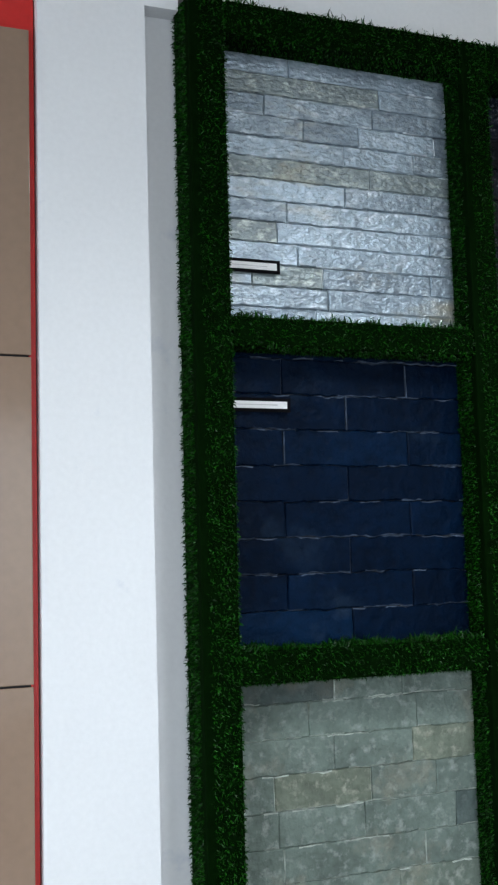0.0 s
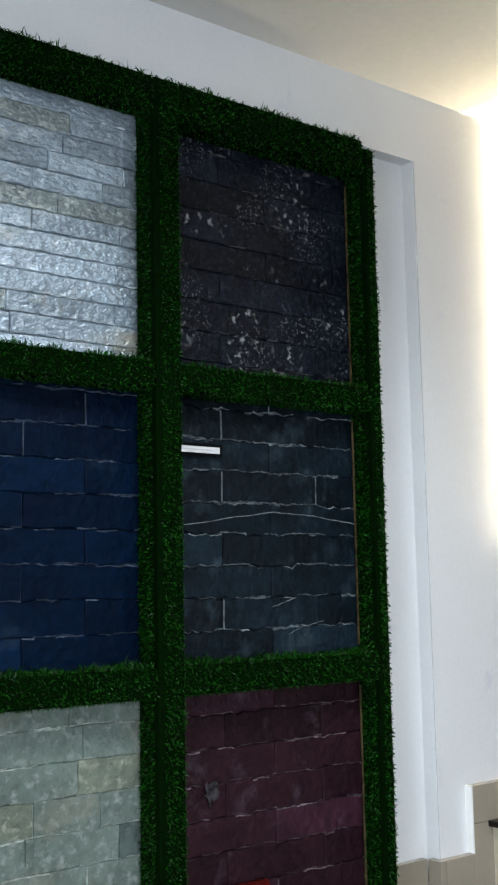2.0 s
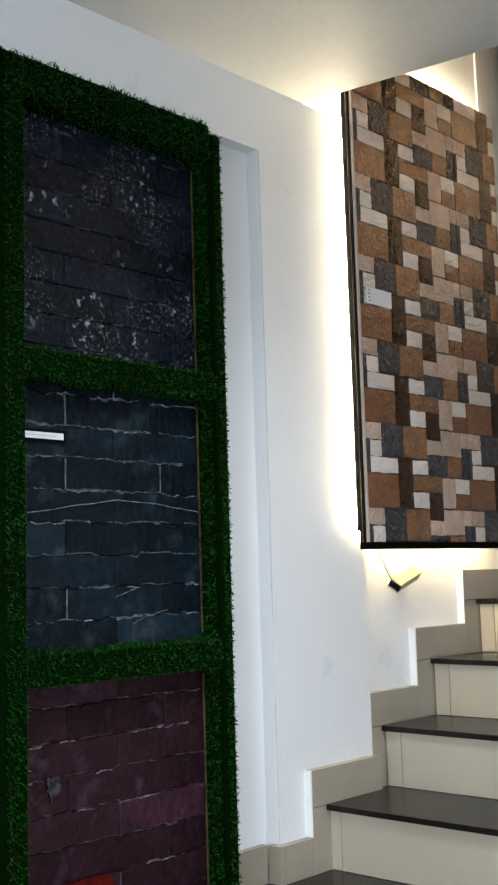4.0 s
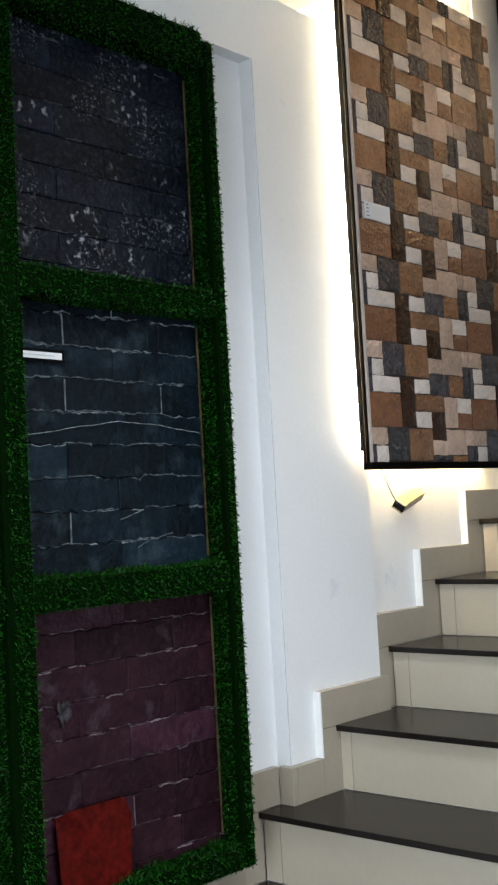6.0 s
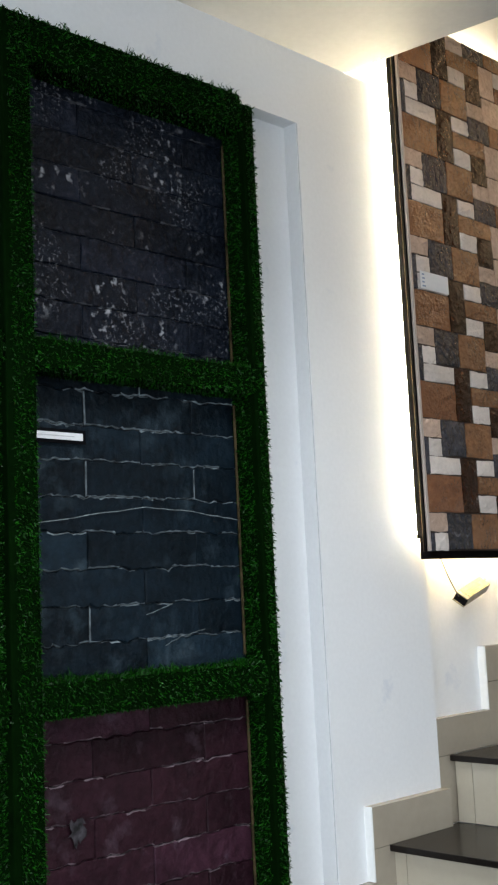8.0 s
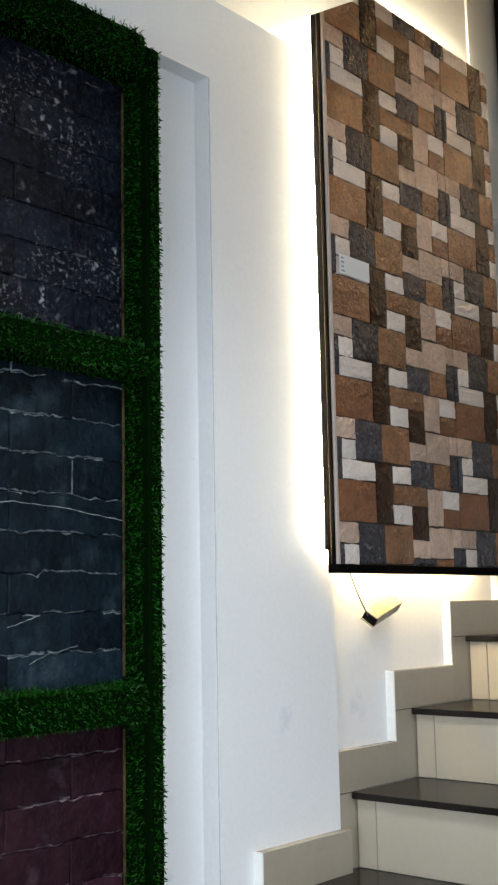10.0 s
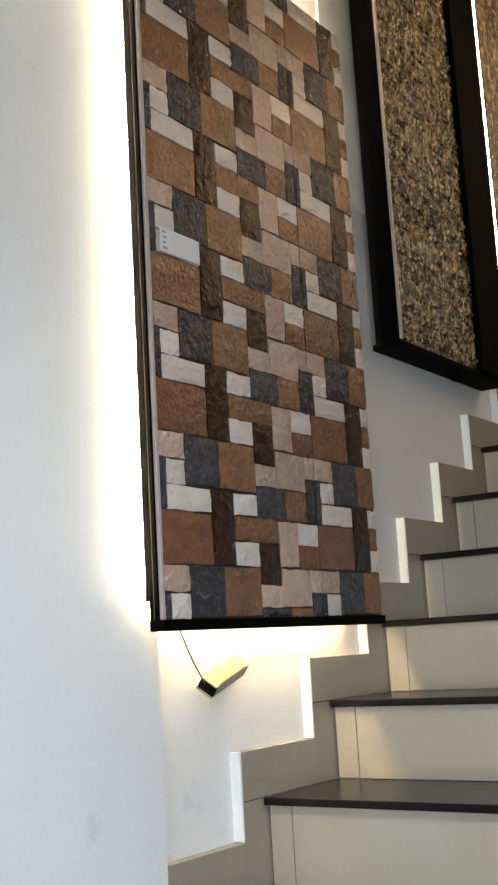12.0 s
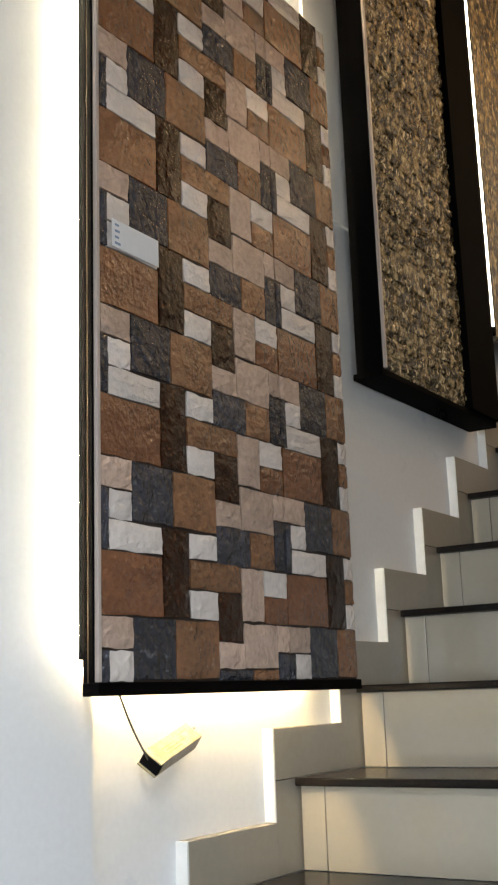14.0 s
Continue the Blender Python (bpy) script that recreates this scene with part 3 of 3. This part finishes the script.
COLS = ((XL1 - 0.02, XC0 + 0.02), (XC1 - 0.02, XR0 + 0.020))
ROWS = ((ZA1 - 0.02, ZT0 + 0.035), (ZB1 - 0.02, ZA0 + 0.02), (ZF1 - 0.02, ZB0 + 0.02))
stone_panel(*COLS[0], *ROWS[0], 0.0468, (0.10, 0.46), 0.0005, S_SILVER, CHIP_SILVER, 0.0026, "glossy silver-grey split stone cladding sample", 11, (2.052,), wave=0.0016, worn=0.10)
stone_panel(*COLS[0], *ROWS[1], 0.0755, 0.298, 0.0008, S_NAVY, CHIP_NAVY, 0.0030, "dark navy slate brick cladding sample", 12, (1.489, -1.352), wave=0.0045, worn=0.55)
stone_panel(*COLS[0], *ROWS[2], 0.0715, (0.15, 0.33), 0.0003, S_GREEN, CHIP_GREEN, 0.0026, "pale green-grey sandstone brick cladding sample", 13, (1.085,), wave=0.0030, worn=0.55, bedding=CHIP_GREEN)
stone_panel(*COLS[1], *ROWS[0], 0.0745, 0.296, 0.0006, S_BLACK, CHIP_BLACK, 0.0030, "black slate cladding sample with pale flecks", 14, (2.416, -0.684), wave=0.0016, worn=0.22)
SLATE = stone_panel(*COLS[1], *ROWS[1], 0.0747, 0.296, 0.0010, S_TEAL, CHIP_TEAL, 0.0034, "blue-grey slate brick sample with pale joints", 15, (1.485, -0.688), wave=0.0080, worn=0.78)
MAROON = stone_panel(*COLS[1], *ROWS[2], 0.0772, 0.296, 0.0010, S_MAROON, CHIP_MAROON, 0.0032, "dark maroon slate brick cladding sample", 16, (1.067, -0.688), wave=0.0060, worn=0.60)
bm = bmesh.new()
rr = random.Random(9)
ring = [bm.verts.new((-0.880 + math.cos(a) * 0.026 * rr.uniform(0.45, 1.15), 0.0205, 1.052 + math.sin(a) * 0.032 * rr.uniform(0.45, 1.15))) for a in [k * math.tau / 24 for k in range(24)]]
bm.faces.new(ring)
bm.transform(Matrix.Translation(-MAROON.location))
part("lime_stain", bm, J_STAIN, MAROON, "grey lime stain on a brick")


def paper_label(x0, x1, z, h, seed):
    e = thing("paper_label", "narrow white paper label with a black border", "label", "labels on the stone samples", at=(x0, 0.018, z))
    part("border", box(0, x1 - x0, 0.0, 0.0015, -h / 2 - 0.007, h / 2 + 0.007), INK, e)
    part("paper", box(0.001, x1 - x0 - 0.008, -0.0015, -0.0002, -h / 2, h / 2), PAPER, e)
    part("print", box(0.02, x1 - x0 - 0.03, -0.0021, -0.0017, -h * 0.07, h * 0.07), GREY_INK, e)
    return e


paper_label(-1.65, -1.500, 2.137, 0.015, 1)
paper_label(-1.65, -1.486, 1.842, 0.015, 2)
paper_label(-1.02, -0.838, 1.831, 0.015, 3)

# pale scratch across the blue-grey slate
for a, b in (((-0.985, 1.650), (-0.684, 1.691)), ((-0.684, 1.691), (-0.555, 1.684)), ((-0.555, 1.684), (-0.402, 1.664)), ((-0.694, 1.462), (-0.620, 1.482)), ((-0.644, 1.395), (-0.600, 1.412)), ((-0.600, 1.412), (-0.530, 1.424))):
    bm = bmesh.new()
    n = 8
    rr = random.Random(a[0])
    up, dn = [], []
    for i in range(n + 1):
        x, z = a[0] + (b[0] - a[0]) * i / n, a[1] + (b[1] - a[1]) * i / n + (rr.uniform(-0.0015, 0.0015) if 0 < i < n else 0)
        up.append(bm.verts.new((x, 0.0190, z + 0.0009)))
        dn.append(bm.verts.new((x, 0.0190, z - 0.0009)))
    for i in range(n):
        bm.faces.new((dn[i], dn[i + 1], up[i + 1], up[i]))
    bm.transform(Matrix.Translation(-SLATE.location))
    part("scratch", bm, SCRATCH, SLATE, "pale scratch across the bricks")

# red sheet standing at the foot of the maroon sample
bm = bmesh.new()
pts = [(-0.915, 0.650), (-0.925, 0.835), (-0.890, 0.845), (-0.770, 0.846), (-0.735, 0.842), (-0.712, 0.800), (-0.728, 0.650)]
fr = [bm.verts.new((x, 0.004 + 0.006 * math.sin(i * 1.7), z)) for i, (x, z) in enumerate(pts)]
bk = [bm.verts.new((v.co.x, v.co.y + 0.004, v.co.z)) for v in fr]
bm.faces.new(fr), bm.faces.new(bk[::-1])
for i in range(len(pts)):
    j = (i + 1) % len(pts)
    bm.faces.new((fr[i], bk[i], bk[j], fr[j]))
bmesh.ops.recalc_face_normals(bm, faces=bm.faces)
tagged(mesh_ob("red_sheet", bm, RED_SHEET), "scuffed red plastic sheet leaning on the maroon sample", "plastic sheet")


# ---- mosaic tile board with light behind it ----
def mosaic_piece(x0, x1, z0, z1, seed):
    r = random.Random(seed)
    n = 4
    verts, faces = [], []
    for j in range(n + 1):
        for i in range(n + 1):
            edge = i in (0, n) or j in (0, n)
            jit = 0.0016 if edge else min(0.007, (x1 - x0) * 0.08)
            d = r.uniform(0.0, 0.0016) if edge else r.uniform(0.0010, 0.0042)
            verts.append((x0 + (x1 - x0) * i / n + r.uniform(-jit, jit), -d, z0 + (z1 - z0) * j / n + r.uniform(-jit, jit)))
    for j in range(n):
        for i in range(n):
            a = j * (n + 1) + i
            faces.append((a, a + 1, a + n + 2, a + n + 1))
    ring = [0, 1, 2, 3, 4, 9, 14, 19, 24, 23, 22, 21, 20, 15, 10, 5]
    n0 = len(verts)
    for a in ring:
        verts.append((verts[a][0], 0.004, verts[a][2]))
    for q in range(16):
        q2 = (q + 1) % 16
        faces.append((ring[q2], ring[q], n0 + q, n0 + q2))
    me = bpy.data.meshes.new("tile")
    me.from_pydata(verts, [], faces)
    return me


UNIT = {
    "brown": ((0, 0, 0.157, 0.100), (0.475, 0, 0.556, 0.050)),
    "white": ((0.020, 0.103, 0.157, 0.150), (0.020, 0.152, 0.078, 0.200), (0.237, 0.105, 0.318, 0.150), (0.237, 0, 0.318, 0.050), (0.475, 0.052, 0.556, 0.100)),
    "navy": ((0, 0.103, 0.020, 0.200), (0.080, 0.155, 0.190, 0.253), (0.320, 0.103, 0.428, 0.170), (0.518, 0.103, 0.557, 0.200)),
    "dark": ((0.160, 0, 0.234, 0.152), (0.320, -0.035, 0.396, 0.050)),
    "tan": ((0.192, 0.155, 0.318, 0.253), (0.237, 0.052, 0.396, 0.102), (0.431, 0.103, 0.515, 0.170)),
    "pink": ((0, 0.203, 0.078, 0.253), (0.398, 0.003, 0.472, 0.100), (0.320, 0.172, 0.400, 0.218), (0.402, 0.172, 0.516, 0.253), (0.518, 0.203, 0.557, 0.253)),
}
PX0, PX1, PZ0, PZ1, PY = 0.205, 1.062, 1.575, 3.118, -0.046
board = thing("mosaic_tile_board", "wall board of brown, white and charcoal mosaic stone tiles", "tile board", "sample boards on the stair wall", at=(PX0, PY, PZ0))
B = Matrix.Translation((-PX0, -PY, -PZ0))


def local(bm, m):
    bm.transform(m)
    return bm


part("board", local(box(PX0 + 0.008, PX1 - 0.008, PY + 0.003, PY + 0.022, PZ0 + 0.012, PZ1), B), TILE_JOINT, board)
part("side_frame", local(box(PX0, PX0 + 0.005, PY + 0.004, PY + 0.013, PZ0, PZ1, 0.001), B), BLACK, board, "black side of the board")
part("side_line", local(box(PX0 + 0.0005, PX0 + 0.005, PY + 0.0135, PY + 0.0155, PZ0 + 0.013, PZ1), B), GOLD, board, "thin bronze line along the side")
part("side_frame", local(box(PX0, PX0 + 0.005, PY + 0.016, PY + 0.024, PZ0, PZ1, 0.001), B), BLACK, board, "black side of the board")
part("edge_trim", local(box(PX0 + 0.0055, PX0 + 0.013, PY - 0.003, PY + 0.010, PZ0 + 0.013, PZ1, 0.001), B), EDGE, board, "thin pale edge trim")
part("bottom_frame", local(box(PX0 - 0.002, PX1 - 0.010, PY - 0.010, PY + 0.024, PZ0 - 0.008, PZ0 + 0.012, 0.002), B), BLACK, board, "black ledge under the tiles")
part("backing", local(box(PX0 + 0.001, PX1 - 0.03, PY + 0.0245, PY + 0.034, PZ0 + 0.048, PZ1 - 0.03), B), BLACK, board, "black backing box")
U, VP = 0.560, 0.2555
seed = 0
for col in range(2):
    for row in range(-1, 7):
        for kind, rects in UNIT.items():
            for a, b, c, d in rects:
                x0, x1 = PX0 + 0.015 + col * U + a, PX0 + 0.015 + col * U + c
                z0, z1 = PZ0 + 0.117 + row * VP + b, PZ0 + 0.117 + row * VP + d
                x0, x1, z0, z1 = max(x0, PX0 + 0.014), min(x1, PX1 - 0.010), max(z0, PZ0 + 0.013), min(z1, PZ1)
                seed += 1
                if x1 - x0 < 0.008 or z1 - z0 < 0.008:
                    continue
                me = mosaic_piece(x0 - PX0 + 0.0002, x1 - PX0 - 0.0002, z0 - PZ0 + 0.0002, z1 - PZ0 - 0.0002, seed)
                me.materials.append(M_TILE[kind])
                ob = new("tile", me)
                ob.parent = board
stk = thing("price_sticker", "white printed sticker on the mosaic board", "sticker", at=(PX0 + 0.042, PY - 0.0052, 2.308))
part("paper", box(0, 0.128, 0, 0.0006, 0, 0.050), PAPER, stk)
for i, ln in enumerate((0.014, 0.010, 0.012, 0.010)):
    part("print", box(0.008, 0.008 + ln, -0.0006, -0.0001, 0.006 + i * 0.011, 0.010 + i * 0.011), BLUE_INK, stk)
led = thing("led_strip", "warm white strip light behind the mosaic board", "strip light", "strip lights behind boards")
part("tape", box(PX0 + 0.002, PX0 + 0.012, PY + 0.0345, PY + 0.043, PZ0 + 0.06, PZ1 - 0.02), LED, led)
led = thing("led_strip", "warm white strip light under the mosaic board", "strip light", "strip lights behind boards")
part("tape", box(PX0 + 0.02, PX1 - 0.04, PY + 0.035, PY + 0.047, PZ0 + 0.0375, PZ0 + 0.0395), PAPER, led)
beads = bmesh.new()
for i in range(40):
    add_box(beads, PX0 + 0.028 + i * 0.0178, PX0 + 0.036 + i * 0.0178, PY + 0.037, PY + 0.045, PZ0 + 0.0345, PZ0 + 0.0374)
part("diodes", beads, LED_BEAD, led)
led = thing("led_strip", "warm white strip light above the mosaic board", "strip light", "strip lights behind boards")
part("tape", box(PX0 + 0.02, PX1 - 0.04, PY + 0.036, PY + 0.046, PZ1 - 0.040, PZ1 - 0.030), LED, led)

# ---- second board: golden split stone in a deep black frame ----
QX0, QX1, QZ0, QZ1, QY = 1.228, 1.965, 2.300, 4.6, -0.066
b2 = thing("split_stone_board", "golden split-stone board in a deep black frame", "stone board", "sample boards on the stair wall", at=(QX0, QY, QZ0))
B2 = Matrix.Translation((-QX0, -QY, -QZ0))
part("side_frame", local(box(QX0, QX0 + 0.012, QY, WALL_R - 0.02, QZ0, QZ1, 0.002), B2), BLACK, b2, "deep black side of the frame")
part("bottom_frame", local(box(QX0 + 0.012, QX1, QY, WALL_R - 0.004, QZ0, QZ0 + 0.016, 0.002), B2), BLACK, b2)
part("front_frame", local(box(1.760, QX1, QY - 0.012, QY + 0.03, QZ0 + 0.016, QZ1, 0.002), B2), BLACK, b2, "broad black upright of the frame")
part("edge_trim", local(box(QX0 + 0.003, QX0 + 0.0105, QY - 0.008, QY - 0.0005, QZ0 + 0.016, QZ1), B2), EDGE, b2, "thin pale edge trim")
part("backing", local(box(QX0 + 0.012, 1.76, QY + 0.012, QY + 0.03, QZ0 + 0.016, QZ1), B2), J_DARK, b2)


def split_stones(parent, x0, x1, z0, z1, y, m, seed):
    r = random.Random(seed)
    z = z0
    while z < z1 - 0.004:
        h = min(r.uniform(0.016, 0.030), z1 - z)
        x = x0
        while x < x1 - 0.004:
            ln = min(r.uniform(0.04, 0.16), x1 - x)
            me = stone_brick(x + 0.0003, x + ln - 0.0003, z + 0.0003, z + h - 0.0003, y + 0.006, 0.005 + r.uniform(0, 0.005), 0.004, r.random(), 0.0025)
            me.transform(m)
            me.materials.append(GOLD_STONE)
            ob = new("stone", me)
            ob.parent = parent
            x += ln
        z += h


split_stones(b2, QX0 + 0.012, 1.758, QZ0 + 0.018, 3.75, QY + 0.006, B2, 3)
part("upper_stone", local(box(QX0 + 0.012, 1.758, QY + 0.002, QY + 0.012, 3.752, QZ1), B2), GOLD_STONE, b2)

# ---- third board beyond, with its strip light ----
led = thing("led_strip", "white strip light between the stone boards", "strip light", "strip lights behind boards")
part("tape", box(1.985, 2.000, QY - 0.006, QY + 0.004, 2.62, 4.6), LED_COOL, led)
b3 = thing("brown_stone_board", "brown stone board beyond the strip light", "stone board", "sample boards on the stair wall", at=(2.02, QY, 2.6))
B3 = Matrix.Translation((-2.02, -QY, -2.6))
part("frame", local(box(2.006, 2.03, QY, WALL_R - 0.02, 2.6, 4.6, 0.002), B3), BLACK, b3)
part("panel", local(box(2.03, 2.8, QY + 0.004, QY + 0.03, 2.6, 4.6), B3), GOLD_STONE, b3)

# ---- driver of the strip light, hanging by its wire ----
drv = thing("led_driver", "small yellowed power supply hanging below the board", "power supply", at=(0.447, -0.005, 1.477))
drv.rotation_euler = (radians(40), radians(-17), radians(4))
part("case", box(-0.058, 0.064, -0.019, 0.019, -0.015, 0.015, 0.002), CASE, drv)
for z0, z1 in ((-0.015, -0.0125), (0.0125, 0.015)):
    part("rim", box(-0.070, -0.0585, -0.019, 0.019, z0, z1), CASE, drv)
part("end_cap", box(-0.067, -0.0585, -0.0185, 0.0185, -0.0124, 0.0124, 0.001), INK, drv, "dark open end")
part("sticker", box(-0.052, 0.060, -0.017, 0.017, 0.0151, 0.0158), STICK, drv, "worn yellowed sticker")
for k, (a, b) in enumerate(((-0.040, 0.010), (-0.034, 0.030), (-0.040, -0.005), (0.020, 0.050))):
    part("print", box(a, b, -0.011 + k * 0.006, -0.0085 + k * 0.006, 0.0159, 0.0162), FADED_INK, drv, "faded print")


def wire(name, pts, radius, material, label):
    c = bpy.data.curves.new(name, "CURVE")
    c.dimensions, c.bevel_depth, c.bevel_resolution = "3D", radius, 2
    sp = c.splines.new("BEZIER")
    sp.bezier_points.add(len(pts) - 1)
    for p, q in zip(sp.bezier_points, pts):
        p.co = q
        p.handle_left_type = p.handle_right_type = "AUTO"
    c.materials.append(material)
    return tagged(new(name, c), label, "wire")


wire("wire", [(0.300, -0.012, 1.575), (0.338, -0.010, 1.515), (0.384, -0.006, 1.462)], 0.0016, DARK_METAL, "thin dark wire from the board to its power supply")
wire("wire", [(0.496, -0.005, 1.474), (0.512, -0.004, 1.492), (0.515, -0.004, 1.51)], 0.0012, CASE, "thin pale wire at the power supply")

# ---- lamp over the stair head ----
pend = thing("pendant_lamp", "warm pendant lamp hanging over the stair head", "pendant lamp", at=(2.75, -1.1, 3.95))
part("cord", box(-0.004, 0.004, -0.004, 0.004, 0.20, 1.25), DARK_METAL, pend)
bm = bmesh.new()
bmesh.ops.create_cone(bm, cap_ends=False, segments=24, radius1=0.16, radius2=0.03, depth=0.12)
bm.transform(Matrix.Translation((0, 0, 0.14)))
bmesh.ops.solidify(bm, geom=bm.faces[:], thickness=0.003)
part("shade", bm, BLACK, pend, "black conical shade")

# flat panel light in the ceiling, added out of view to hold that lamp
panel = thing("ceiling_light", "square white panel light set under the ceiling", "ceiling light", at=(-0.95, -1.35, CEIL_Z))
for a, b, c, d in ((-0.31, 0.31, -0.31, -0.285), (-0.31, 0.31, 0.285, 0.31), (-0.31, -0.285, -0.285, 0.285), (0.285, 0.31, -0.285, 0.285)):
    part("frame", box(a, b, c, d, -0.024, 0.0, 0.002), ALU, panel, "slim aluminium frame")
part("diffuser", box(-0.284, 0.284, -0.284, 0.284, -0.018, -0.010), LED_PANEL, panel, "lit white diffuser")

# loose cable ends under the split-stone board
for i in range(4):
    x = 1.625 + i * 0.016
    wire("cable_end", [(x, -0.030, 2.302), (x + 0.004 * (i % 3 - 1), -0.034, 2.286), (x + 0.010 * (i % 2), -0.032, 2.268 + 0.004 * i)], 0.0026, BLACK, "loose dark cable end under the stone board")
